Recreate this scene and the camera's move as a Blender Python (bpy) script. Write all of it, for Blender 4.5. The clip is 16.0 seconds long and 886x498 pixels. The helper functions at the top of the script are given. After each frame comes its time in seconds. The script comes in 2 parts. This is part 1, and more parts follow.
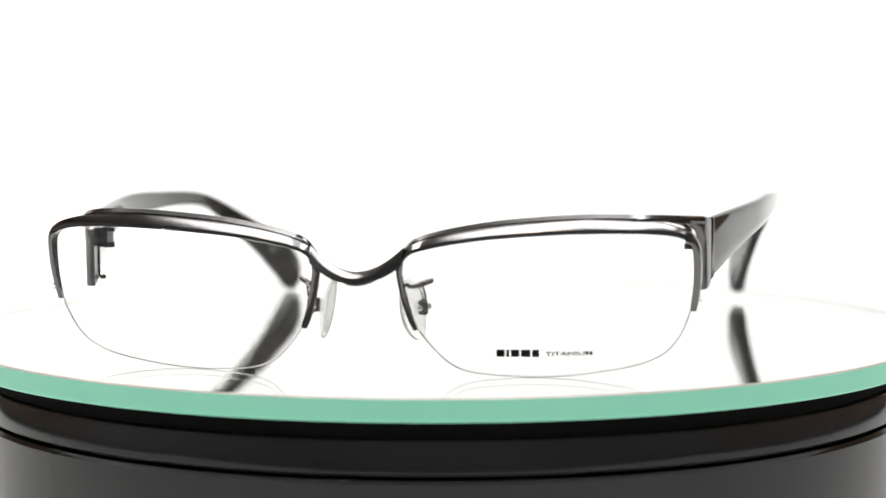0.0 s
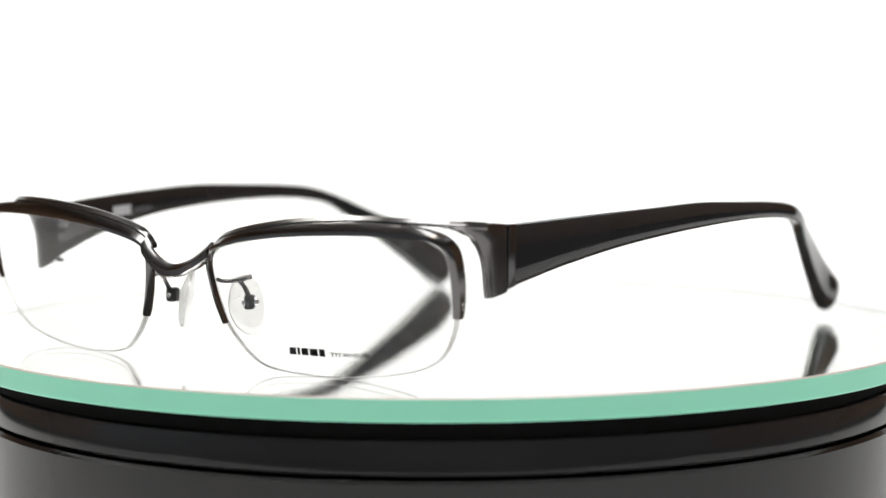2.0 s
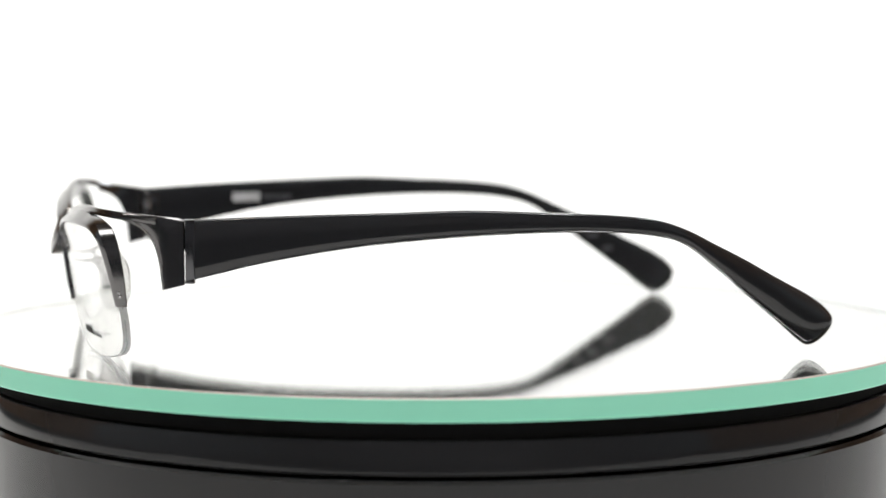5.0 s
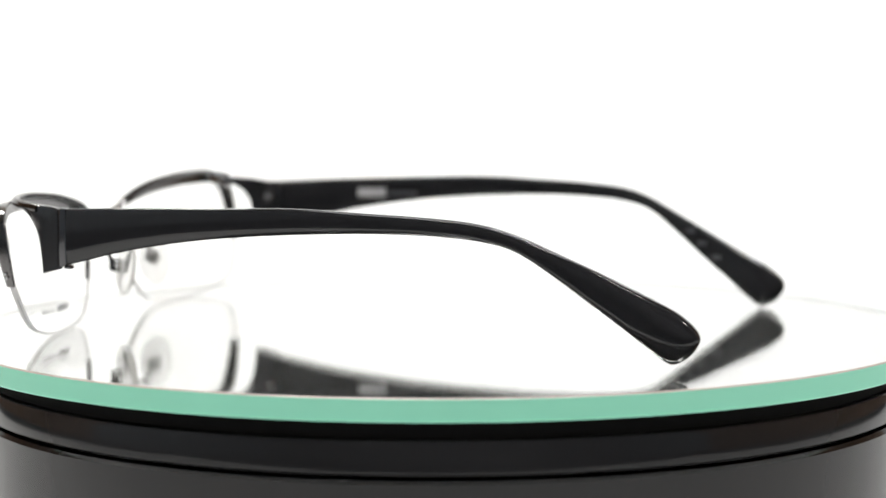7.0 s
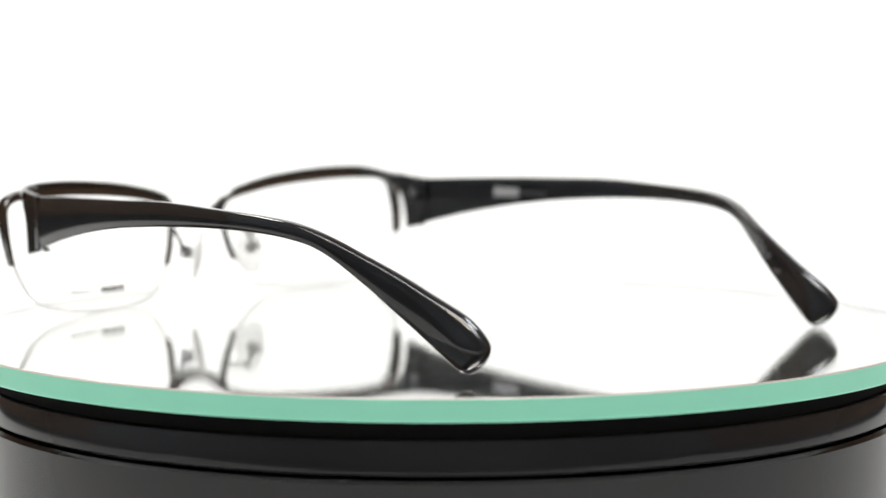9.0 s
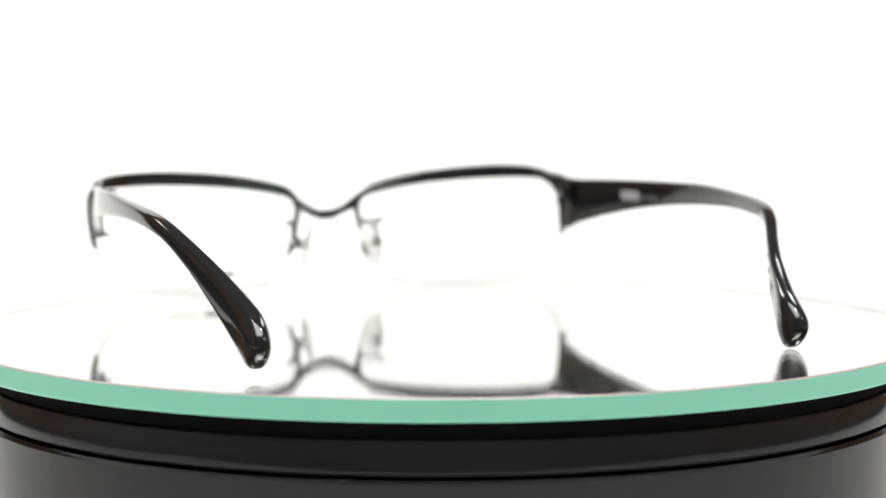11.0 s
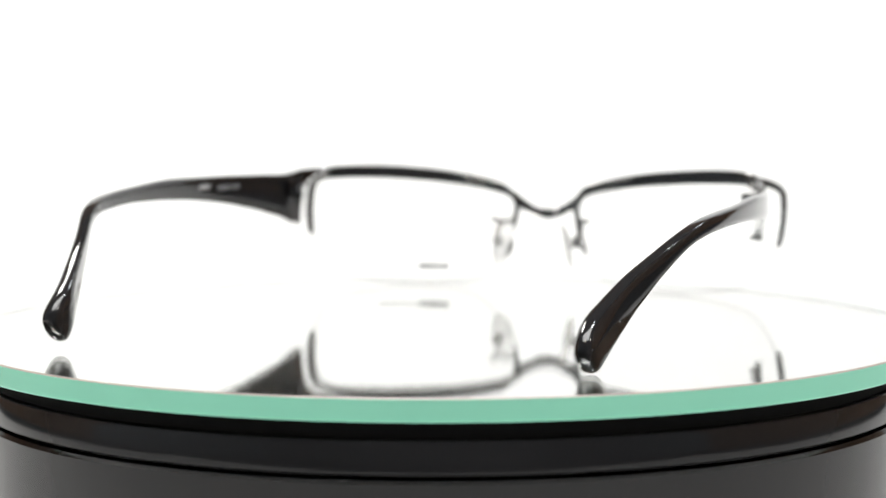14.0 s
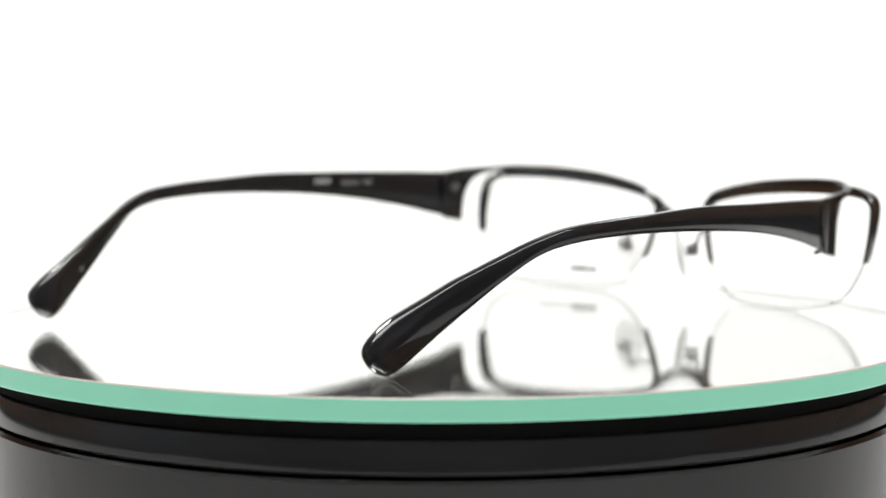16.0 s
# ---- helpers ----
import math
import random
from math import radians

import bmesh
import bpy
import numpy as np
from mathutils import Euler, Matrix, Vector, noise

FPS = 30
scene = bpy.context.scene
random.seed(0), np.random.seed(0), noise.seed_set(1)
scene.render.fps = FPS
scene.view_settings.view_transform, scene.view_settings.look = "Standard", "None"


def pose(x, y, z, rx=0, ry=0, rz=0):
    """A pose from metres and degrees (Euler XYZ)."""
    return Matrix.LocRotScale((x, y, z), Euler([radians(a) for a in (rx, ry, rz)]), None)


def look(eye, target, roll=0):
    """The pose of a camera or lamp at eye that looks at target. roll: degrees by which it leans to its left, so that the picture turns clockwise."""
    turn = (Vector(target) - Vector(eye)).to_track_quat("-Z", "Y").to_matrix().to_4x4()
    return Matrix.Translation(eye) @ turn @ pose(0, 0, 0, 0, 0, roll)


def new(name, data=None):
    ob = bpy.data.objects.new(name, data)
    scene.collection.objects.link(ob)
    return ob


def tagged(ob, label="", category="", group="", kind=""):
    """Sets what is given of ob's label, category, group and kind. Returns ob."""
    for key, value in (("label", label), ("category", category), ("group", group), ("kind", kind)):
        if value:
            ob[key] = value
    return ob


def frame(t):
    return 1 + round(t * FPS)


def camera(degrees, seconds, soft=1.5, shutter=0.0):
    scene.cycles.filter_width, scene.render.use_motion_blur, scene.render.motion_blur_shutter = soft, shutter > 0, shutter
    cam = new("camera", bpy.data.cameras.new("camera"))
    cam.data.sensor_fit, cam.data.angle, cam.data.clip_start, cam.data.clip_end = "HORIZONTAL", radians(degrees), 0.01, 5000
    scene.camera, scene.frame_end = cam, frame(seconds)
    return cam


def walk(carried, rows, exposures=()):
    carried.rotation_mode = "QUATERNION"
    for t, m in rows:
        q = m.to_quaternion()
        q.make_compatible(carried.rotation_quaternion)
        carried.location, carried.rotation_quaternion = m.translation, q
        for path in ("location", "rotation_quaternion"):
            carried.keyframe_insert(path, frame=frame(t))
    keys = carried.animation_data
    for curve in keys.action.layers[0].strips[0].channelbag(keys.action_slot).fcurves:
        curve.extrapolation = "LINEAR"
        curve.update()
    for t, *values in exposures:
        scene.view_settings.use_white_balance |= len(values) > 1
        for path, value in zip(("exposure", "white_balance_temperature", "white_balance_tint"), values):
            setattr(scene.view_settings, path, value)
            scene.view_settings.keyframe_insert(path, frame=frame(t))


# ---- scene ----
# ---- camera: stands still before the turntable ----
cam = camera(22.11, 16.0, soft=1.5)
EYE = (0.0, -0.54, 0.13658)
AIM = (0.00024, 0.0, 0.08811)
walk(cam, [(0.0, look(EYE, AIM, -0.157)), (16.0, look(EYE, AIM, -0.157))])
cam.data.dof.use_dof = True
cam.data.dof.focus_distance = 0.474
cam.data.dof.aperture_fstop = 12.5

MM = 0.001
TOP = 0.070          # upper face of the glass plate
LIFT = TOP + 0.0175  # height of the glasses' own zero level
SHIFT = 0.90 * MM    # how far the glasses lie from the turntable's axis

# ---- light ----
world = bpy.data.worlds.new("world")
scene.world = world
world.use_nodes = True
world.node_tree.nodes["Background"].inputs[0].default_value = (0.02, 0.02, 0.022, 1)
world.node_tree.nodes["Background"].inputs[1].default_value = 0.3


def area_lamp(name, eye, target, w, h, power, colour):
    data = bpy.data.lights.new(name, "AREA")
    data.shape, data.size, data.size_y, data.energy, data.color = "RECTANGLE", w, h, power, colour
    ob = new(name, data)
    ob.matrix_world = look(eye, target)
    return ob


area_lamp("backdrop_lamp_warm", (-0.36, 0.38, 0.78), (-0.10, 0.42, 0.05), 0.24, 0.13, 3.2, (1.0, 0.99, 0.935))
area_lamp("backdrop_lamp_cool", (0.38, 0.38, 0.78), (0.14, 0.42, 0.05), 0.24, 0.13, 1.5, (0.90, 0.955, 1.0))
area_lamp("ceiling_panel", (0.0, -0.22, 1.45), (0.0, -0.16, 0.0), 1.1, 0.6, 18.0, (0.985, 0.99, 0.975))
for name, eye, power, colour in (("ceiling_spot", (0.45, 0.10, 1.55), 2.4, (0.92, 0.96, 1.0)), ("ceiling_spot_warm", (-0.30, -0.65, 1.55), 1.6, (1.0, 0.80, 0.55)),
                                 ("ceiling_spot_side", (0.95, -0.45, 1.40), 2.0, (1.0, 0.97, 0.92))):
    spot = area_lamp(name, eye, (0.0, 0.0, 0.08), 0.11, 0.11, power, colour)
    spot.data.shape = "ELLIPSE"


# ---- materials ----
def mat(name, base, rough=0.5, metal=0.0, spec=0.5, trans=0.0, ior=1.45, coat=0.0, bump=0.0, scale=200.0, vary=0.0, rvary=0.0):
    m = bpy.data.materials.new(name)
    m.use_nodes = True
    nt = m.node_tree
    b = nt.nodes["Principled BSDF"]
    b.inputs["Base Color"].default_value = (*base, 1)
    b.inputs["Roughness"].default_value = rough
    b.inputs["Metallic"].default_value = metal
    b.inputs["Specular IOR Level"].default_value = spec
    b.inputs["Transmission Weight"].default_value = trans
    b.inputs["IOR"].default_value = ior
    b.inputs["Coat Weight"].default_value = coat
    b.inputs["Coat Roughness"].default_value = 0.05
    if bump or vary or rvary:
        co = nt.nodes.new("ShaderNodeTexCoord")
        fine = nt.nodes.new("ShaderNodeTexNoise")
        fine.inputs["Scale"].default_value = scale
        fine.inputs["Detail"].default_value = 6
        nt.links.new(co.outputs["Object"], fine.inputs["Vector"])
        wide = nt.nodes.new("ShaderNodeTexNoise")
        wide.inputs["Scale"].default_value = scale / 12
        wide.inputs["Detail"].default_value = 3
        nt.links.new(co.outputs["Object"], wide.inputs["Vector"])
        if bump:
            bp = nt.nodes.new("ShaderNodeBump")
            bp.inputs["Strength"].default_value = bump
            bp.inputs["Distance"].default_value = 0.0002
            nt.links.new(fine.outputs["Fac"], bp.inputs["Height"])
            nt.links.new(bp.outputs["Normal"], b.inputs["Normal"])
        if vary:
            mx = nt.nodes.new("ShaderNodeMix")
            mx.data_type = "RGBA"
            mx.inputs["A"].default_value = (*[c * (1 - vary) for c in base], 1)
            mx.inputs["B"].default_value = (*[min(1, c * (1 + vary)) for c in base], 1)
            nt.links.new(wide.outputs["Fac"], mx.inputs["Factor"])
            nt.links.new(mx.outputs["Result"], b.inputs["Base Color"])
        if rvary:
            mr = nt.nodes.new("ShaderNodeMapRange")
            mr.inputs["To Min"].default_value = max(0.0, rough - rvary)
            mr.inputs["To Max"].default_value = rough + rvary
            nt.links.new(wide.outputs["Fac"], mr.inputs["Value"])
            nt.links.new(mr.outputs["Result"], b.inputs["Roughness"])
    return m


GUNMETAL = mat("gunmetal", (0.15, 0.145, 0.145), 0.17, 1.0, bump=0.05, scale=900, vary=0.08, rvary=0.04)
DARKMETAL = mat("dark_metal", (0.10, 0.10, 0.105), 0.22, 1.0, bump=0.05, scale=900, vary=0.1)
STEEL = mat("steel", (0.62, 0.62, 0.63), 0.2, 1.0, bump=0.04, scale=900, vary=0.05)
ACETATE = mat("black_acetate", (0.020, 0.020, 0.022), 0.045, spec=0.5, coat=0.3, bump=0.02, scale=500, vary=0.2, rvary=0.025)
SILICONE = mat("silicone", (0.99, 0.99, 0.975), 0.12, trans=0.93, ior=1.16, bump=0.03, scale=300, vary=0.02)
LENS_EDGE = mat("ground_lens_edge", (0.97, 0.97, 0.97), 0.4, trans=0.6, ior=1.06, bump=0.05, scale=900)
LENS = mat("lens_plastic", (0.995, 0.995, 0.99), 0.0, trans=1.0, ior=1.23)
NYLON = mat("nylon", (0.98, 0.98, 0.98), 0.2, trans=0.9, ior=1.1)
INK = mat("black_ink", (0.01, 0.01, 0.01), 0.5, bump=0.05, scale=2000, vary=0.2)
FAINT = mat("worn_pale_print", (0.09, 0.09, 0.10), 0.4, vary=0.3, scale=2000)
FOIL = mat("pale_print", (0.62, 0.62, 0.64), 0.4, vary=0.1, scale=2000)
GLASS = mat("clear_glass", (0.995, 1.0, 0.995), 0.0, trans=1.0, ior=1.5)


def add_haze(m, low, high, scale):
    """Mixes a pale haze into a material, thicker in patches, to imitate hazy reflections."""
    nt = m.node_tree
    base, out = nt.nodes["Principled BSDF"], nt.nodes["Material Output"]
    haze = nt.nodes.new("ShaderNodeBsdfDiffuse")
    haze.inputs["Color"].default_value = (0.86, 0.88, 0.84, 1)
    mix = nt.nodes.new("ShaderNodeMixShader")
    co, noise_node, span = nt.nodes.new("ShaderNodeTexCoord"), nt.nodes.new("ShaderNodeTexNoise"), nt.nodes.new("ShaderNodeMapRange")
    noise_node.inputs["Scale"].default_value = scale
    noise_node.inputs["Detail"].default_value = 5
    span.inputs["To Min"].default_value, span.inputs["To Max"].default_value = low, high
    nt.links.new(co.outputs["Object"], noise_node.inputs["Vector"])
    nt.links.new(noise_node.outputs["Fac"], span.inputs["Value"])
    nt.links.new(span.outputs["Result"], mix.inputs["Fac"])
    nt.links.new(base.outputs["BSDF"], mix.inputs[1])
    nt.links.new(haze.outputs["BSDF"], mix.inputs[2])
    nt.links.new(mix.outputs["Shader"], out.inputs["Surface"])


def let_light_through(m, share):
    """Frosts a material: part of the light that falls on its far side shows."""
    nt = m.node_tree
    base, out = nt.nodes["Principled BSDF"], nt.nodes["Material Output"]
    frost, mix = nt.nodes.new("ShaderNodeBsdfTranslucent"), nt.nodes.new("ShaderNodeMixShader")
    frost.inputs["Color"].default_value = (0.96, 0.96, 0.96, 1)
    mix.inputs["Fac"].default_value = share
    nt.links.new(base.outputs["BSDF"], mix.inputs[1])
    nt.links.new(frost.outputs["BSDF"], mix.inputs[2])
    nt.links.new(mix.outputs["Shader"], out.inputs["Surface"])


let_light_through(LENS_EDGE, 0.7)
let_light_through(NYLON, 0.5)
let_light_through(SILICONE, 0.16)
# milky veil that pales the plate's reflections, mixed into the glass colour
add_haze(GLASS, 0.010, 0.030, 40)
MIRROR = mat("silvered_back", (0.965, 0.968, 0.96), 0.0, 1.0)
EDGE = mat("ground_glass_edge", (0.36, 0.92, 0.68), 0.4, bump=0.1, scale=900, vary=0.03)
BEVEL = mat("glass_bevel", (0.60, 0.53, 0.47), 0.3, bump=0.1, scale=900, vary=0.15)
DRUM = mat("black_plastic", (0.0165, 0.0163, 0.0175), 0.09, spec=0.4, bump=0.06, scale=250, vary=0.3, rvary=0.06)
# faint pale patches imitate the blotchy reflections on the drum
add_haze(DRUM, 0.0, 0.010, 28)
# near-black that paints the shade below the overhanging plate
NECK_SHADE = mat("neck_shade_black", (0.004, 0.004, 0.004), 0.95, spec=0.1, bump=0.3, scale=900, vary=0.2)
BAND = mat("pale_inner_ring", (0.74, 0.78, 0.78), 0.6, bump=0.05, scale=900, vary=0.04)
PAPER = mat("white_paper", (0.86, 0.86, 0.86), 0.8, bump=0.1, scale=300, vary=0.01)
WOOD = mat("brown_panelling", (0.42, 0.27, 0.17), 0.6, bump=0.2, scale=30, vary=0.3)
GREYWALL = mat("grey_wall", (0.55, 0.62, 0.68), 0.8, bump=0.2, scale=60, vary=0.12)
FRONTWALL = mat("blotched_wall", (0.42, 0.43, 0.47), 0.8, bump=0.2, scale=30, vary=0.75)
DARKWALL = mat("dark_wall", (0.055, 0.062, 0.07), 0.8, bump=0.2, scale=60, vary=0.15)
PLASTER = mat("ceiling_plaster", (0.5, 0.49, 0.47), 0.8, bump=0.2, scale=60, vary=0.05)


# ---- mesh helpers ----
def finish(name, bm, material, parent=None, label="", smooth=35):
    bmesh.ops.remove_doubles(bm, verts=bm.verts, dist=1e-7)
    bmesh.ops.recalc_face_normals(bm, faces=bm.faces)
    me = bpy.data.meshes.new(name)
    bm.to_mesh(me)
    bm.free()
    for m in (material if isinstance(material, (list, tuple)) else [material]):
        me.materials.append(m)
    if smooth:
        me.polygons.foreach_set("use_smooth", [True] * len(me.polygons))
        me.set_sharp_from_angle(angle=radians(smooth))
    ob = new(name, me)
    if parent:
        ob.parent = parent
    if label:
        tagged(ob, label)
    return ob


def part(name, bm, material, parent, label="", smooth=35):
    return finish(name, bm, material, parent, label, smooth)


def loft(sections, closed=False):
    """A skin over rings of points of equal number, capped at both ends."""
    bm = bmesh.new()
    rings = [[bm.verts.new(p) for p in s] for s in sections]
    n = len(rings[0])
    pairs = list(zip(rings, rings[1:]))
    if closed:
        pairs.append((rings[-1], rings[0]))
    for a, b in pairs:
        for i in range(n):
            bm.faces.new((a[i], a[(i + 1) % n], b[(i + 1) % n], b[i]))
    if not closed:
        bm.faces.new(rings[0])
        bm.faces.new(rings[-1][::-1])
    return bm


def spline(points, count):
    """Evenly stepped points on a Catmull-Rom curve through the given ones."""
    p = np.array(points, float)
    q = np.vstack([2 * p[0] - p[1], p, 2 * p[-1] - p[-2]])
    out = []
    for i in range(1, len(q) - 2):
        a, b, c, d = q[i - 1:i + 3]
        for u in np.linspace(0, 1, 40, endpoint=False):
            out.append(0.5 * (2 * b + (c - a) * u + (2 * a - 5 * b + 4 * c - d) * u * u + (3 * b - a - 3 * c + d) * u ** 3))
    out = np.array(out + [p[-1]])
    s = np.concatenate([[0], np.cumsum(np.linalg.norm(np.diff(out, axis=0), axis=1))])
    t = np.linspace(0, s[-1], count)
    return np.stack([np.interp(t, s, out[:, k]) for k in range(p.shape[1])], 1)


def tube(points, radius, count=24, sides=10):
    """A round wire; radius may be a list along it."""
    path = spline(points, count) * MM
    rad = np.interp(np.linspace(0, 1, count), np.linspace(0, 1, len(radius)), radius) if isinstance(radius, (list, tuple)) else np.full(count, radius)
    sections, up = [], Vector((0.3, 0.2, 0.93))
    for i, p in enumerate(path):
        tangent = Vector(path[min(i + 1, count - 1)] - path[max(i - 1, 0)]).normalized()
        side = tangent.cross(up).normalized()
        up = side.cross(tangent).normalized()
        sections.append([Vector(p) + (side * math.cos(a) + up * math.sin(a)) * rad[i] * MM for a in np.linspace(0, 2 * math.pi, sides, endpoint=False)])
    return loft(sections)


def ball(centre, rx, ry, rz, turn=0.0, tilt=0.0, seg=16):
    bm = bmesh.new()
    bmesh.ops.create_uvsphere(bm, u_segments=seg, v_segments=seg // 2 + 2, radius=1)
    m = Matrix.Translation(Vector(centre) * MM) @ pose(0, 0, 0, tilt, 0, turn) @ Matrix.Diagonal((rx * MM, ry * MM, rz * MM, 1))
    bmesh.ops.transform(bm, matrix=m, verts=bm.verts)
    return bm


def box(centre, size, bevel=0.3, turn=0.0):
    bm = bmesh.new()
    bmesh.ops.create_cube(bm, size=1)
    bmesh.ops.transform(bm, matrix=Matrix.Diagonal((*[s * MM for s in size], 1)), verts=bm.verts)
    if bevel:
        bmesh.ops.bevel(bm, geom=list(bm.edges), offset=bevel * MM, segments=2, affect="EDGES", profile=0.5)
    bmesh.ops.transform(bm, matrix=Matrix.Translation(Vector(centre) * MM) @ pose(0, 0, 0, 0, 0, turn), verts=bm.verts)
    return bm


def rod(a, b, r, sides=16):
    return tube([a, [(p + q) / 2 for p, q in zip(a, b)], b], r, 5, sides)


def mirrored(bm, s):
    if s < 0:
        bmesh.ops.transform(bm, matrix=Matrix.Diagonal((-1, 1, 1, 1)), verts=bm.verts)
    return bm


# ---- room ----
def wall(name, lo, hi, material, label):
    bm = bmesh.new()
    bmesh.ops.create_cube(bm, size=1)
    lo, hi = Vector(lo), Vector(hi)
    bmesh.ops.transform(bm, matrix=Matrix.Translation((lo + hi) / 2) @ Matrix.Diagonal((*(hi - lo), 1)), verts=bm.verts)
    return tagged(finish(name, bm, material, smooth=0), label, "wall", kind="structure")


wall("floor", (-1.5, -1.8, -0.06), (1.5, 1.3, -0.004), DARKWALL, "dark smooth surface under the white paper")
wall("wall_back", (-1.5, 1.3, -0.06), (1.5, 1.4, 1.7), WOOD, "plain brown panelled wall behind the paper backdrop")
# unseen wall; its blotches stand in for the room mirrored in the drum
wall("wall_front", (-1.5, -1.9, -0.06), (1.5, -1.8, 1.7), FRONTWALL, "unseen grey wall behind the camera, blotched to vary reflections")
wall("wall_left", (-1.6, -0.1, -0.06), (-1.5, 1.4, 1.7), WOOD, "plain brown panelled wall at the side")
wall("wall_left_front", (-1.6, -1.9, -0.06), (-1.5, -0.1, 1.7), GREYWALL, "plain pale grey stretch of the side wall")
wall("wall_right", (1.5, -0.8, -0.06), (1.6, 1.4, 1.7), WOOD, "plain brown panelled wall at the side")
wall("wall_right_front", (1.5, -1.9, -0.06), (1.6, -0.8, 1.7), GREYWALL, "plain pale grey stretch of the side wall")
tagged(wall("ceiling", (-1.6, -1.9, 1.7), (1.6, 1.4, 1.8), PLASTER, "plain pale plaster ceiling over the set"), category="ceiling")


def make_backdrop():
    """A sheet of paper that lies under the turntable and sweeps up behind it."""
    rows = [(-0.43, 0.0), (-0.10, 0.0), (0.10, 0.0), (0.34, 0.0)]
    rows += [(0.34 + 0.26 * math.sin(a), 0.26 - 0.26 * math.cos(a)) for a in np.linspace(0.12, math.pi / 2, 14)]
    rows += [(0.60, 0.34), (0.60, 0.42), (0.60, 0.50)]
    secs = []
    for x in np.linspace(-0.62, 0.62, 21):
        secs.append([Vector((x, y, z)) for y, z in rows] + [Vector((x, y + 0.003, z - 0.0015)) for y, z in rows[::-1]])
    ob = finish("backdrop", loft(secs), PAPER, smooth=40)
    return tagged(ob, "seamless white paper sweep behind the turntable", "backdrop", kind="structure")


make_backdrop()


# ---- turntable ----
def lathe(profile, steps=192):
    secs = [[Vector((r * math.cos(a), r * math.sin(a), z)) for r, z in profile] for a in np.linspace(0, 2 * math.pi, steps, endpoint=False)]
    bm = bmesh.new()
    rings = [[bm.verts.new(p) for p in s] for s in secs]
    n = len(profile)
    for k in range(steps):
        a, b = rings[k], rings[(k + 1) % steps]
        for i in range(n - 1):
            bm.faces.new((a[i], a[i + 1], b[i + 1], b[i]))
    bm.faces.new([r[0] for r in rings][::-1])
    bm.faces.new([r[-1] for r in rings])
    return bm


DISC = 0.1148


def make_turntable():
    table = tagged(new("turntable"), "round turntable with a mirrored glass plate on a black drum", "turntable")
    R, t = DISC, 0.0048
    bm = lathe([(R - 0.0003, -t), (R, -t + 0.0003), (R, -0.0003), (R - 0.0003, 0.0)], 256)
    bm.faces.ensure_lookup_table()
    for f in bm.faces:
        if len(f.verts) > 4:
            f.material_index = 0 if f.calc_center_median().z > -t / 2 else 2
        else:
            f.material_index = 3 if f.calc_center_median().z > -0.0003 else 1
    plate = part("glass_plate", bm, [GLASS, EDGE, MIRROR, BEVEL], table, "thick mirrored glass disc with a pale green ground edge", smooth=20)
    # added ring: makes the far edge look pale instead of green through the glass
    band = [[Vector((r * math.cos(a), r * math.sin(a), h)) for r, h in ((R - 0.0009, -t + 0.0004), (R - 0.0005, -t + 0.0004), (R - 0.0005, -0.0004), (R - 0.0009, -0.0004))] for a in np.linspace(0, 2 * math.pi, 256, endpoint=False)]
    part("inner_ring", loft(band, closed=True), BAND, plate, "pale ring added inside the plate behind the ground edge")
    plate.location = (0, 0, TOP)
    z = TOP - t - 0.0002
    part("upper_ring", lathe([(0.098, z - 0.0113), (0.1088, z - 0.0113), (0.1094, z - 0.0107), (0.1094, z - 0.0050), (0.1091, z - 0.0044), (0.1084, z - 0.0041), (0.098, z - 0.0041)]), DRUM, table, "glossy black plastic ring")
    # added neck: the dark band of shade under the glass, put into its colour
    part("shade_neck", lathe([(0.090, z - 0.0040), (0.1080, z - 0.0040), (0.1083, z - 0.0037), (0.1083, z - 0.0004), (0.1080, z), (0.090, z)]), NECK_SHADE, table, "matt black neck that paints the shade under the glass")
    part("drum", lathe([(0.104, 0.0), (0.1092, 0.001), (0.1097, 0.004), (0.1097, z - 0.0128), (0.1089, z - 0.0120), (0.098, z - 0.0118)]), DRUM, table, "glossy black plastic drum")
    part("scuff_mark", box((-18.9, -108.3, (z - 0.0119) / MM), (1.8, 0.4, 0.2), 0.05, -9.9), DARKMETAL, table, "small pale scuff at the seam")
    return table, plate


turntable, glass_plate = make_turntable()


# ---- eyeglasses ----
def face(x, z):
    """The bowed front of the frame: depth in mm at a width and height."""
    return -89.3 + 0.0018 * x * x - (0.11 + 0.0024 * abs(x)) * z


RIM = [(12.1, -7.7), (10.5, -3.0), (9.5, 1.8), (9.3, 5.0), (10.6, 7.3), (15.2, 8.8), (24.3, 10.4), (34.6, 11.4), (46.0, 12.0),
       (57.0, 12.0), (63.2, 11.5), (66.0, 10.2), (66.7, 7.8), (66.7, 2.4), (65.9, -3.6)]
LENS_LOW = [(65.9, -3.6), (65.0, -6.4), (62.0, -11.3), (57.2, -14.3), (50.0, -16.0), (40.0, -17.2), (30.0, -17.2), (20.6, -15.9), (15.4, -12.0), (12.1, -7.7)]


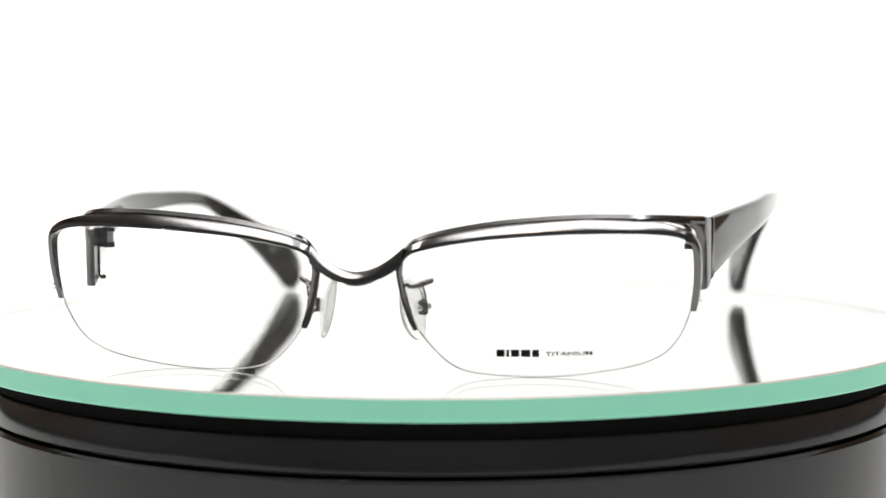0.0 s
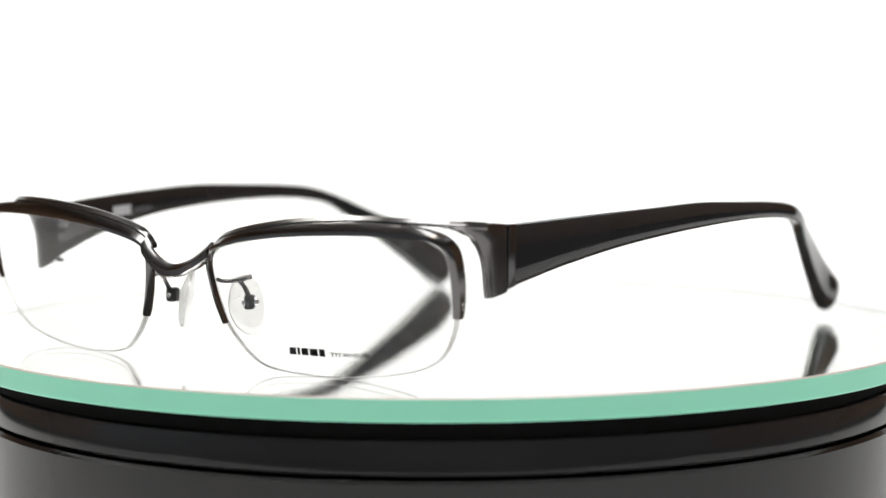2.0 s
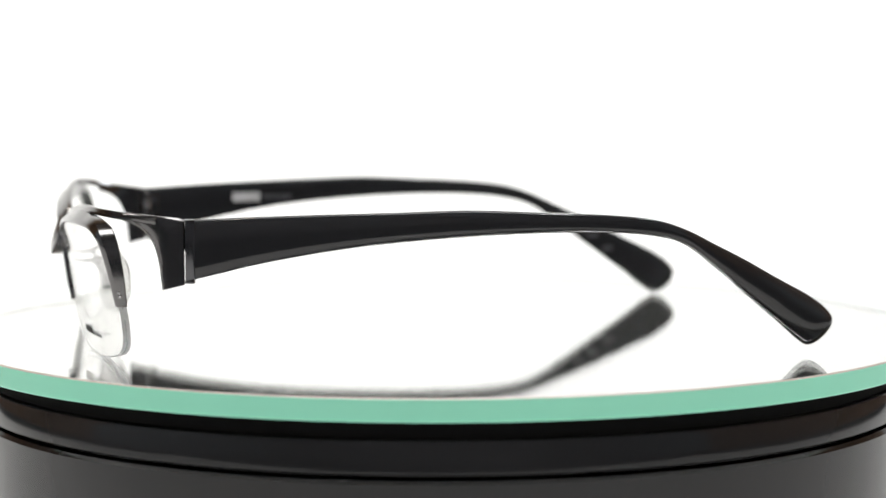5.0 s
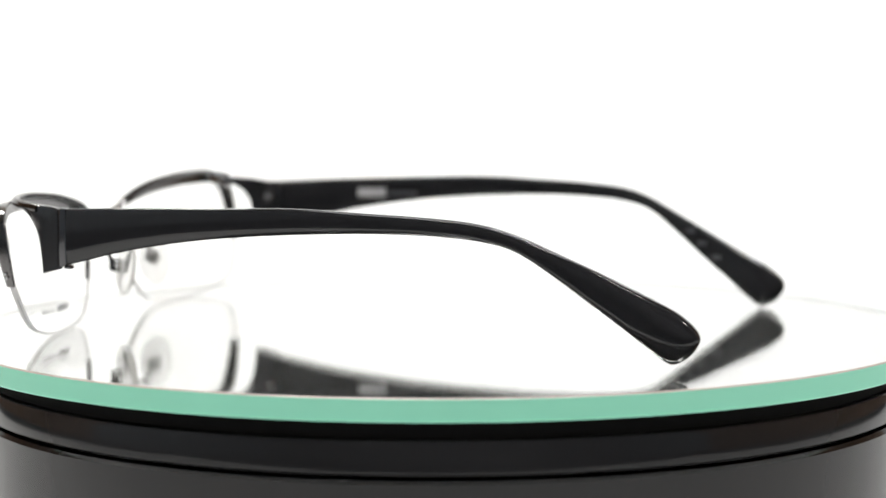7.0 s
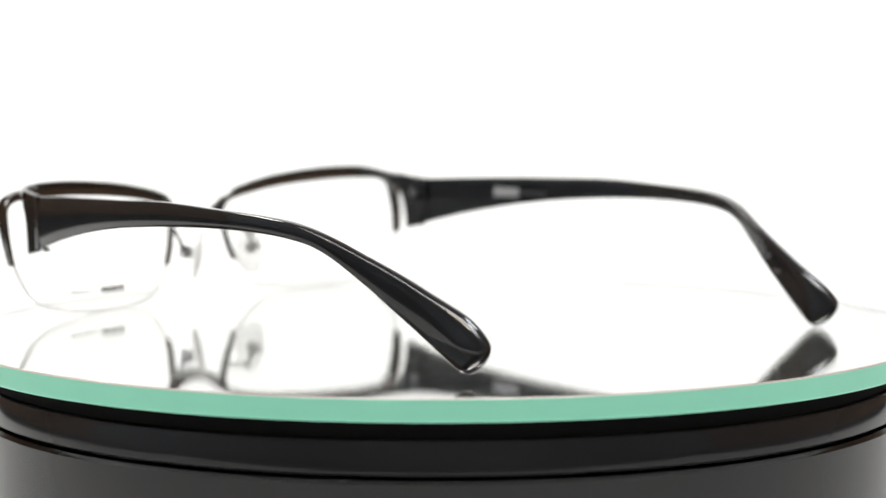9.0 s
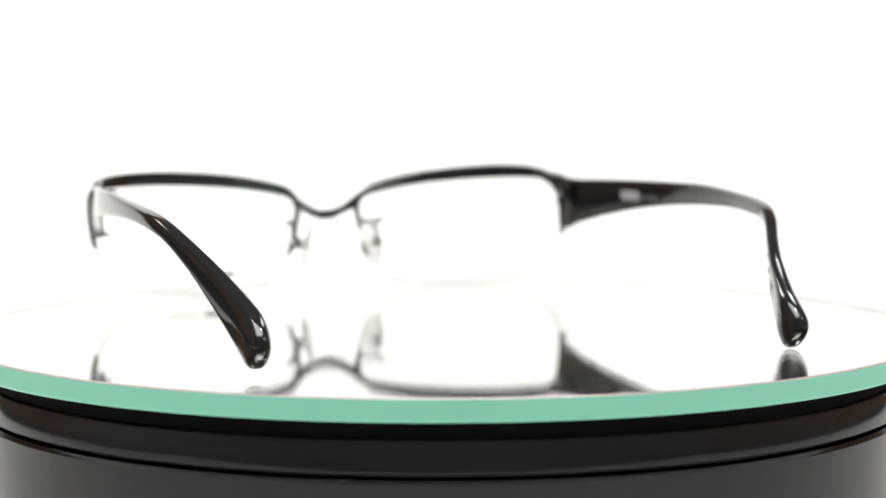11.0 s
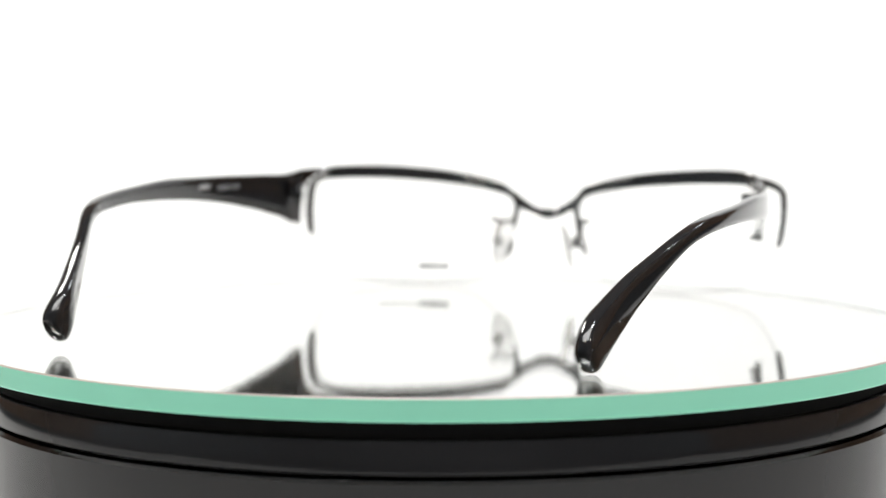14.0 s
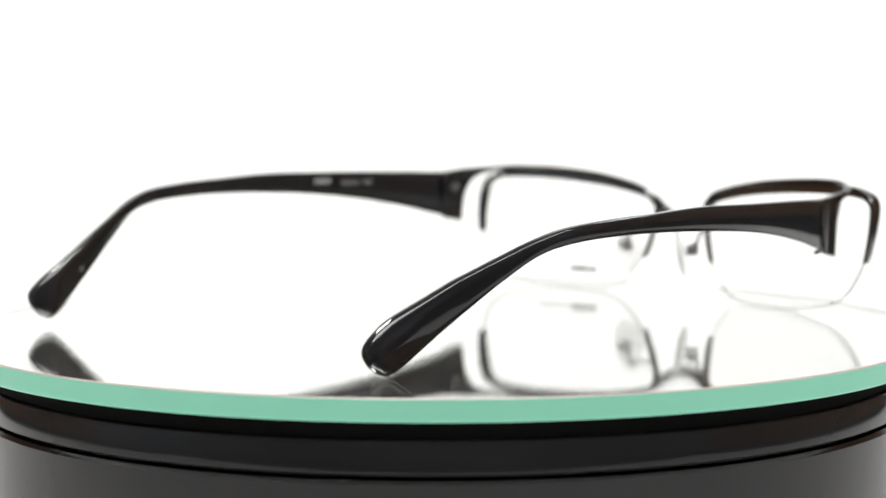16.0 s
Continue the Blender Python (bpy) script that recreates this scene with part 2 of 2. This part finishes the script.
def make_rim(s, parent):
    path = spline(RIM, 90)
    n = len(path)
    secs = []
    for i, (x, z) in enumerate(path):
        a, b = path[max(i - 1, 0)], path[min(i + 1, n - 1)]
        d = (b - a) / np.hypot(*(b - a))
        out = np.array((-d[1], d[0]))
        u = i / (n - 1)
        w = np.interp(u, [0, 0.02, 0.13, 0.19, 0.26, 0.6, 0.76, 0.84, 0.98, 1.0], [1.0, 1.25, 1.35, 1.6, 2.3, 2.7, 2.3, 1.45, 1.35, 1.1])
        lip = np.interp(u, [0, 0.13, 0.26, 0.7, 0.84, 1.0], [0.65, 0.7, 0.85, 0.9, 1.0, 1.0])
        back = np.interp(u, [0, 0.13, 0.26, 0.7, 0.84, 1.0], [0.5, 0.7, 1.9, 2.2, 0.5, 0.3])
        deep = np.interp(u, [0, 0.14, 0.3, 0.72, 0.82, 0.9, 1.0], [1.7, 1.8, 2.8, 3.2, 3.9, 3.2, 2.0])
        lean = (0.11 + 0.0024 * x) * abs(out[1])
        ring = []
        for q, g in ((0.0, 0.05 - lean * lip), (0.12, -0.1 - lean * lip), (lip - 0.12, -0.06 - lean * 0.12), (lip, 0.0), (w - 0.1, back), (w, back + 0.15), (w, deep - 0.25), (w - 0.2, deep), (0.15, deep), (0.0, deep - 0.2)):
            f = q / w
            px, pz = x + out[0] * w * f, z + out[1] * w * f
            ring.append(Vector((px, face(px, pz) + g, pz)) * MM)
        secs.append(ring)
    rim = part("rim", mirrored(loft(secs), s), GUNMETAL, parent, "polished gunmetal half rim", smooth=28)
    for z in (-1.6, -0.7):
        part("cord_hole", mirrored(ball((68.0, face(67, z) + 1.1, z), 0.12, 0.3, 0.3, seg=10), s), STEEL, rim, "tiny bright cord eyelet")
    return rim


def make_lens(s, parent):
    outline = np.vstack([spline(RIM, 70)[:-1], spline(LENS_LOW, 50)[:-1]])
    mid = np.array((38.0, -1.0))
    bm = bmesh.new()
    layers = []
    for back in (0.5, 2.1):
        rings = []
        for k in (1.0, 0.985, 0.8, 0.6, 0.4, 0.2):
            ring = []
            for q in outline:
                x, z = mid + (q - mid) * k * 1.003
                ring.append(bm.verts.new(Vector((x, face(x, z) + back, z)) * MM))
            rings.append(ring)
        rings.append([bm.verts.new(Vector((mid[0], face(*mid) + back, mid[1])) * MM)])
        layers.append(rings)
    n = len(outline)
    for rings in layers:
        for a, b in zip(rings[:-2], rings[1:-1]):
            for i in range(n):
                bm.faces.new((a[i], a[(i + 1) % n], b[(i + 1) % n], b[i]))
        for i in range(n):
            bm.faces.new((rings[-2][i], rings[-2][(i + 1) % n], rings[-1][0]))
    a, b = layers[0][0], layers[1][0]
    for i in range(n):
        bm.faces.new((a[i], a[(i + 1) % n], b[(i + 1) % n], b[i])).material_index = 1
    return part("lens", mirrored(bm, s), [LENS, LENS_EDGE], parent, "clear demonstration lens", smooth=50)


def make_nylon(s, parent):
    pts = [(x, face(x, z) + 1.3, z) for x, z in spline(LENS_LOW, 14)]
    return part("nylon_cord", mirrored(tube(pts, 0.17, 60, 8), s), NYLON, parent, "thin clear nylon cord under the lens")


def make_brow(s, parent):
    plan = [(8.9, 7.3), (10.6, 9.4), (13.2, 10.7), (19.6, 12.3), (29.5, 13.9), (43.2, 15.0), (53.5, 15.1)]
    pts = [(x, face(x, z) + 2.6 + 0.02 * x, z) for x, z in plan] + [(60.2, -81.0, 14.8), (65.0, -76.4, 14.3), (67.6, -72.0, 13.9)]
    if s < 0:
        for k, dx, dz in ((-3, 1.0, -0.4), (-2, 2.9, -1.1), (-1, 4.1, -1.5)):
            x, y, z = pts[k]
            pts[k] = (x - dx, y, z + dz)
    path = spline(pts, 60)
    secs = []
    for i, p in enumerate(path):
        u = i / 59
        h = np.interp(u, [0, 0.1, 0.3, 0.75, 1], [1.3, 1.3, 1.3, 1.3, 1.7])
        w = np.interp(u, [0, 0.2, 0.7, 1], [2.0, 2.0, 2.0, 1.6])
        d = path[min(i + 1, 59)] - path[max(i - 1, 0)]
        d = d / np.linalg.norm(d)
        side = np.array((d[1], -d[0], 0)) / np.hypot(d[0], d[1])
        ring = []
        for a, b in ((-0.5, -0.35), (-0.4, -0.5), (0.4, -0.5), (0.5, -0.35), (0.5, 0.2), (0.25, 0.5), (-0.05, 0.5), (-0.5, -0.05)):
            q = p + side * (-w * a) + np.array((0, 0, h * b))
            ring.append(Vector(q) * MM)
        secs.append(ring)
    return part("brow_bar", mirrored(loft(secs), s), GUNMETAL, parent, "slim polished gunmetal brow bar")


LEFT_SHIFT = Vector((4.2, 0, -1.5)) * MM  # one temple sits a little lower and closer in than the other


def end_x(y):
    return np.interp(y, [-79, -77, -75, -73, -71, -69, -66], [63.6, 65.2, 66.6, 67.6, 68.15, 68.5, 69.0])


def make_endpiece(s, parent):
    """A hooked plate: the brow bar widens, bends back and drops as an upright flank."""
    front = spline([(-79.0, 13.7), (-76.4, 12.9), (-74.2, 11.2), (-72.6, 8.5), (-71.7, 5.0), (-71.3, 1.5), (-71.1, -0.4)], 28)
    back = spline([(-78.6, 15.0), (-74.0, 14.8), (-69.0, 14.35), (-66.7, 13.9), (-66.6, 13.0), (-66.6, 9.0), (-66.6, 4.5), (-66.6, 0.7)], 28)
    thick = 2.0
    secs = []
    for (fy, fz), (by, bz) in zip(front, back):
        ring = []
        for k, off in ((0.0, 0.95), (0.02, 0.55), (0.07, 0.22), (0.16, 0.05), (0.35, -0.05), (0.65, -0.05), (0.95, 0.0), (1.0, 0.25), (1.0, thick - 0.25), (0.95, thick), (0.05, thick), (0.0, thick - 0.3)):
            y, z = fy + (by - fy) * k, fz + (bz - fz) * k
            ring.append(Vector((end_x(y) - off, y, z)) * MM)
        secs.append(ring)
    bm = mirrored(loft(secs), s)
    if s < 0:
        bmesh.ops.translate(bm, vec=LEFT_SHIFT, verts=bm.verts)
    return part("endpiece", bm, GUNMETAL, parent, "dark polished gunmetal endpiece", smooth=25)


def make_bridge(parent):
    half = [(9.6, -89.5, 7.1), (7.4, -90.1, 5.3), (5.0, -90.6, 3.85), (2.5, -90.9, 2.85), (0.0, -91.0, 2.45)]
    pts = [(-x, y, z) for x, y, z in half] + [p for p in half[-2::-1]]
    path = spline(pts, 41)
    secs = []
    for i, p in enumerate(path):
        u = abs(i / 20 - 1)
        p = p + np.array((0, 0, 0.2))
        h, w = np.interp(u, [0, 0.5, 1], [2.75, 2.85, 3.4]), np.interp(u, [0, 1], [2.6, 2.3])
        ring = [Vector((p[0], p[1] + w * a, p[2] + h * b)) * MM for a, b in
                ((-0.5, 0.06), (-0.49, -0.38), (-0.34, -0.5), (0.35, -0.5), (0.5, -0.35), (0.5, 0.4), (0.38, 0.5), (0.1, 0.5), (-0.44, 0.14))]
        secs.append(ring)
    return part("bridge", loft(secs), GUNMETAL, parent, "polished gunmetal saddle bridge")


def make_nose_pad(s, parent):
    wire = [(9.9, -87.4, 1.4), (10.2, -86.6, 1.0), (10.8, -85.2, 0.8), (11.6, -83.4, 1.0), (12.6, -82.2, 1.3), (13.8, -81.1, 1.7)]
    arm = part("pad_arm", mirrored(tube(wire, [0.45, 0.45, 0.48, 0.58, 0.62, 0.5], 40, 12), s), GUNMETAL, parent, "thin bent metal pad arm")
    post = tube([(11.7, -83.0, 1.0), (11.9, -81.8, -0.2), (12.0, -80.8, -1.6), (11.8, -80.0, -3.0)], 0.5, 14, 10)
    part("wire_end", mirrored(post, s), GUNMETAL, arm, "short curved metal post")
    cup = box((11.5, -79.5, -4.0), (1.9, 2.7, 3.1), 0.55, 20)
    part("pad_box", mirrored(cup, s), DARKMETAL, arm, "small dark metal pad cup")
    part("pad_screw", mirrored(ball((12.3, -78.6, -3.9), 0.75, 0.75, 0.85, turn=20), s), STEEL, arm, "bright steel screw head")
    part("screw_seat", mirrored(ball((11.2, -80.9, -4.1), 0.6, 0.35, 0.6, turn=20), s), STEEL, arm, "bright steel screw tip")
    bm = ball((9.0, -77.9, -4.9), 1.15, 3.9, 6.3, turn=-28, tilt=-6, seg=28)
    for v in bm.verts:
        k = (v.co.z / MM + 4.9) / 6.3
        v.co.x -= (1.0 * k + 0.5 * k * abs(k)) * MM
        v.co.y += 0.5 * k * k * MM
    pad = part("nose_pad", mirrored(bm, s), SILICONE, parent, "clear silicone nose pad")
    part("pad_core", mirrored(box((10.0, -78.6, -4.3), (1.0, 2.0, 2.8), 0.4, 20), s), SILICONE, pad, "frosted insert seen through the pad")


TEMPLE = [  # along, outer width, top, bottom, thickness
    (-66.4, 68.9, 13.9, 1.2, 2.2), (-59.0, 70.5, 14.2, 3.0, 2.4), (-52.0, 71.8, 14.5, 4.7, 2.5), (-38.5, 74.0, 14.9, 7.2, 2.6), (-25.0, 75.7, 15.2, 8.9, 2.7),
    (-9.0, 76.4, 15.5, 10.05, 2.8), (7.0, 76.3, 14.8, 10.6, 3.0), (20.0, 75.6, 14.1, 10.4, 3.2), (30.0, 74.5, 13.0, 9.5, 3.2), (37.5, 72.7, 10.7, 7.4, 3.3),
    (45.2, 69.6, 7.0, 2.0, 3.2), (52.5, 67.0, 3.4, -3.9, 3.4), (59.5, 64.9, -0.4, -9.5, 3.9), (64.2, 63.9, -2.8, -13.5, 4.8), (66.2, 63.6, -3.8, -15.1, 5.2),
    (67.8, 63.4, -4.7, -15.9, 5.3), (69.6, 63.2, -5.9, -15.4, 5.1), (71.3, 62.9, -7.2, -14.2, 4.5), (72.6, 62.4, -8.5, -12.7, 3.5), (73.2, 61.9, -9.4, -11.6, 2.4), (73.45, 61.2, -10.2, -10.9, 1.0)]


def temple_at(y):
    t = np.array(TEMPLE)
    return [np.interp(y, t[:, 0], t[:, k]) for k in range(5)]


def bow(y):
    """How far the closer-set temple bows outwards along its length."""
    u = min(max((y + 66.4) / 120, 0), 1)
    return 3.0 * math.sin(math.pi * u) + 1.0 * u * u * u * (10 - 15 * u + 6 * u * u)


def swung(bm, s):
    """Mirrors a temple's piece to its side and opens it by the slight skew that both temples have."""
    hinge = Vector((68.9 * s, -66.4, 0)) * MM
    bmesh.ops.transform(mirrored(bm, s), matrix=Matrix.Translation(hinge) @ pose(0, 0, 0, 0, 0, -1.6 if s > 0 else -0.1) @ Matrix.Translation(-hinge), verts=bm.verts)
    if s < 0:
        for v in bm.verts:
            v.co.x -= MM * bow(v.co.y / MM)
            v.co.y += 0.04 * max(0.0, v.co.y - 50 * MM)
        bmesh.ops.translate(bm, vec=LEFT_SHIFT, verts=bm.verts)
    return bm


def make_temple(s, parent):
    rows = spline(TEMPLE, 110)
    secs = []
    for y, x, top, low, thick in rows:
        h, c = (top - low) / 2, (top + low) / 2
        r = min(0.9, h * 0.7)
        ring = []
        soft = float(np.interp(y, [60, 71], [0, 1]))
        for k in range(28):
            a = 2 * math.pi * k / 28
            ca, sa = math.cos(a), math.sin(a)
            flat = float(np.interp(y, [24, 34, 58, 66], [0, 1, 1, 0]))
            e = 0.38 + 0.45 * soft
            px = math.copysign(abs(ca) ** e, ca) * thick / 2
            pz = math.copysign(abs(sa) ** (0.6 - 0.2 * flat + 0.22 * soft), sa) * h
            if ca > 0.1 and sa < -0.55 and y < 20:
                px *= 0.94
            ring.append(Vector((x - thick / 2 + px, y, c + pz)) * MM)
        secs.append(ring)
    temple = part("temple", swung(loft(secs), s), ACETATE, parent, "glossy black plastic temple with a flared tip", smooth=60)
    cap = []
    for y in (-66.45, -66.3, -65.0, -64.6):
        _, x, top, low, thick = temple_at(max(y, -66.4))
        g = 0.0 if y in (-66.45, -64.6) else 0.05
        cap.append([Vector((x + g - q, y, z)) * MM for q, z in ((0.25, top + g), (0.0, top - 0.35), (0.0, low + 0.35), (0.25, low - g), (thick + 2 * g - 0.25, low - g), (thick + 2 * g, low + 0.35), (thick + 2 * g, top - 0.35), (thick + 2 * g - 0.25, top + g))])
    part("temple_collar", swung(loft(cap), s), DARKMETAL, temple, "narrow dark metal collar at the hinge")
    block = part("hinge_block", swung(box((66.1, -65.0, 9.9), (2.2, 3.2, 4.6), 0.3, -8), s), DARKMETAL, temple, "dark metal hinge")
    for z0, z1, r, material in ((7.6, 8.75, 1.25, DARKMETAL), (8.85, 9.85, 1.05, STEEL), (9.95, 10.95, 1.05, STEEL), (11.05, 12.2, 1.25, DARKMETAL)):
        part("hinge_barrel", swung(rod((64.5, -66.4, z0), (64.5, -66.4, z1), r), s), material, block)
    part("hinge_screw", swung(rod((64.5, -66.4, 12.2), (64.5, -66.4, 12.5), 0.8), s), STEEL, block, "bright steel hinge screw")
    part("hinge_foot", swung(box((66.4, -65.4, 1.1), (1.5, 2.0, 0.9), 0.3, -20), s), DARKMETAL, temple, "small dark metal foot under the hinge")
    return temple


def inside_mark(y0, y1, z, h, s, parent, name, material):
    bm = bmesh.new()
    ys = np.linspace(y0, y1, 6)
    secs = []
    for y in ys:
        _, x, top, low, thick = temple_at(y)
        xi = x - thick - 0.01
        secs.append([Vector((xi + 0.05, y, z - h / 2)) * MM, Vector((xi - 0.05, y, z - h / 2)) * MM, Vector((xi - 0.05, y, z + h / 2)) * MM, Vector((xi + 0.05, y, z + h / 2)) * MM])
    return part(name, swung(loft(secs), s), material, parent, smooth=0)


def inside_text(text, y0, z0, size, width, s, parent, name, material):
    """Letters that follow the inner face of a temple."""
    cu = bpy.data.curves.new(name, "FONT")
    cu.body, cu.size, cu.extrude, cu.offset = text, size, 0.03, 0.02
    tmp = new(name, cu)
    bpy.context.view_layer.update()
    me = bpy.data.meshes.new_from_object(tmp.evaluated_get(bpy.context.evaluated_depsgraph_get()))
    bpy.data.objects.remove(tmp)
    bm = bmesh.new()
    bm.from_mesh(me)
    bpy.data.meshes.remove(me)
    left = min(v.co.x for v in bm.verts)
    k = width / (max(v.co.x for v in bm.verts) - left)
    for v in bm.verts:
        y = y0 - (v.co.x - left) * k
        _, x, top, low, thick = temple_at(y)
        v.co = Vector((x - thick - 0.01 - v.co.z, y, z0 + v.co.y)) * MM
    return part(name, swung(bm, s), material, parent, smooth=0)


def lettering(text, size, width, material, parent, place, name):
    cu = bpy.data.curves.new(name, "FONT")
    cu.body, cu.size, cu.extrude, cu.offset = text, size * MM, 0.03 * MM, 0.015 * MM
    tmp = new(name, cu)
    bpy.context.view_layer.update()
    me = bpy.data.meshes.new_from_object(tmp.evaluated_get(bpy.context.evaluated_depsgraph_get()))
    bpy.data.objects.remove(tmp)
    me.name = name
    xs = [v.co.x for v in me.vertices]
    k = width * MM / (max(xs) - min(xs))
    for v in me.vertices:
        v.co.x = (v.co.x - min(xs)) * k
    me.materials.clear()
    me.materials.append(material)
    ob = new(name, me)
    ob.parent = parent
    ob.matrix_local = place
    return ob


def make_eyeglasses():
    glasses = tagged(new("eyeglasses"), "half-rim gunmetal eyeglasses with glossy black temples, standing open", "eyeglasses")
    make_bridge(glasses)
    for s in (1, -1):
        make_rim(s, glasses)
        lens = make_lens(s, glasses)
        make_nylon(s, glasses)
        make_brow(s, glasses)
        make_endpiece(s, glasses)
        make_nose_pad(s, glasses)
        temple = make_temple(s, glasses)
        if s > 0:
            # dark mark of five plain blocks, then the readable word
            x = 27.7
            for w in (1.6, 0.55, 1.65, 1.85, 1.35):
                c = x + w / 2
                bm = box((0, 0, 0), (w, 0.08, 1.5), 0.02)
                yaw = math.degrees(math.atan(0.0036 * c + 0.03))
                bmesh.ops.transform(bm, matrix=Matrix.Translation(Vector((c, face(c, -12.35) + 0.4, -12.35)) * MM) @ pose(0, 0, 0, 10.6, 0, yaw), verts=bm.verts)
                part("mark_block", bm, INK, lens, "bold black printed block")
                x += w + 0.36
            place = Matrix.Translation(Vector((37.4, face(37.4, -12.95) + 0.22, -12.95)) * MM) @ pose(0, 0, 0, 90 + 11.9, 0, 8.4) @ pose(0, 0, 0, 0, 0, 2.2)
            lettering("TITANIUM", 1.25, 9.4, INK, lens, place, "printed_word")
            inside_mark(-23.5, -28.5, 12.6, 1.1, s, temple, "printed_mark", FOIL)
            inside_text("54", -32.0, 11.35, 1.55, 2.2, s, temple, "printed_size", FOIL)
            for a, b, z, h in ((-34.5, -35.7, 12.4, 0.14), (-34.5, -35.7, 11.42, 0.14), (-34.5, -34.66, 11.9, 1.1), (-35.54, -35.7, 11.9, 1.1)):
                inside_mark(a, b, z, h, s, temple, "printed_square", FOIL)
            inside_text("17-140", -36.0, 11.35, 1.55, 5.8, s, temple, "printed_size", FOIL)
            inside_mark(57.4, 58.6, -4.6, 1.3, s, temple, "printed_mark", FAINT)
        else:
            inside_mark(-36.0, -43.5, 10.8, 2.4, s, temple, "printed_mark", FOIL)
            inside_mark(-27.5, -35.2, 10.7, 1.1, s, temple, "printed_mark", FAINT)
            for y in (48.0, 51.2, 55.0):
                inside_mark(y, y + 2.4, 5.2 - (y - 45.2) * 0.92, 1.2, s, temple, "printed_mark", FAINT)
    for ob in glasses.children:
        ob.location = (SHIFT, 0, 0)
    return glasses


eyeglasses = make_eyeglasses()


# ---- what moves ----
TURN = [(0.0, -11.6), (2.0, -38.6), (4.0, -65.6), (6.5, -99.5), (9.0, -133.15), (11.5, -166.25), (13.0, -186.25), (14.5, -206.4), (16.0, -226.75)]


def motions():
    walk(eyeglasses, [(t, pose(0, 0, LIFT, 0, 0, a)) for t, a in TURN])
    walk(glass_plate, [(t, pose(0, 0, TOP, 0, 0, a)) for t, a in TURN])


motions()
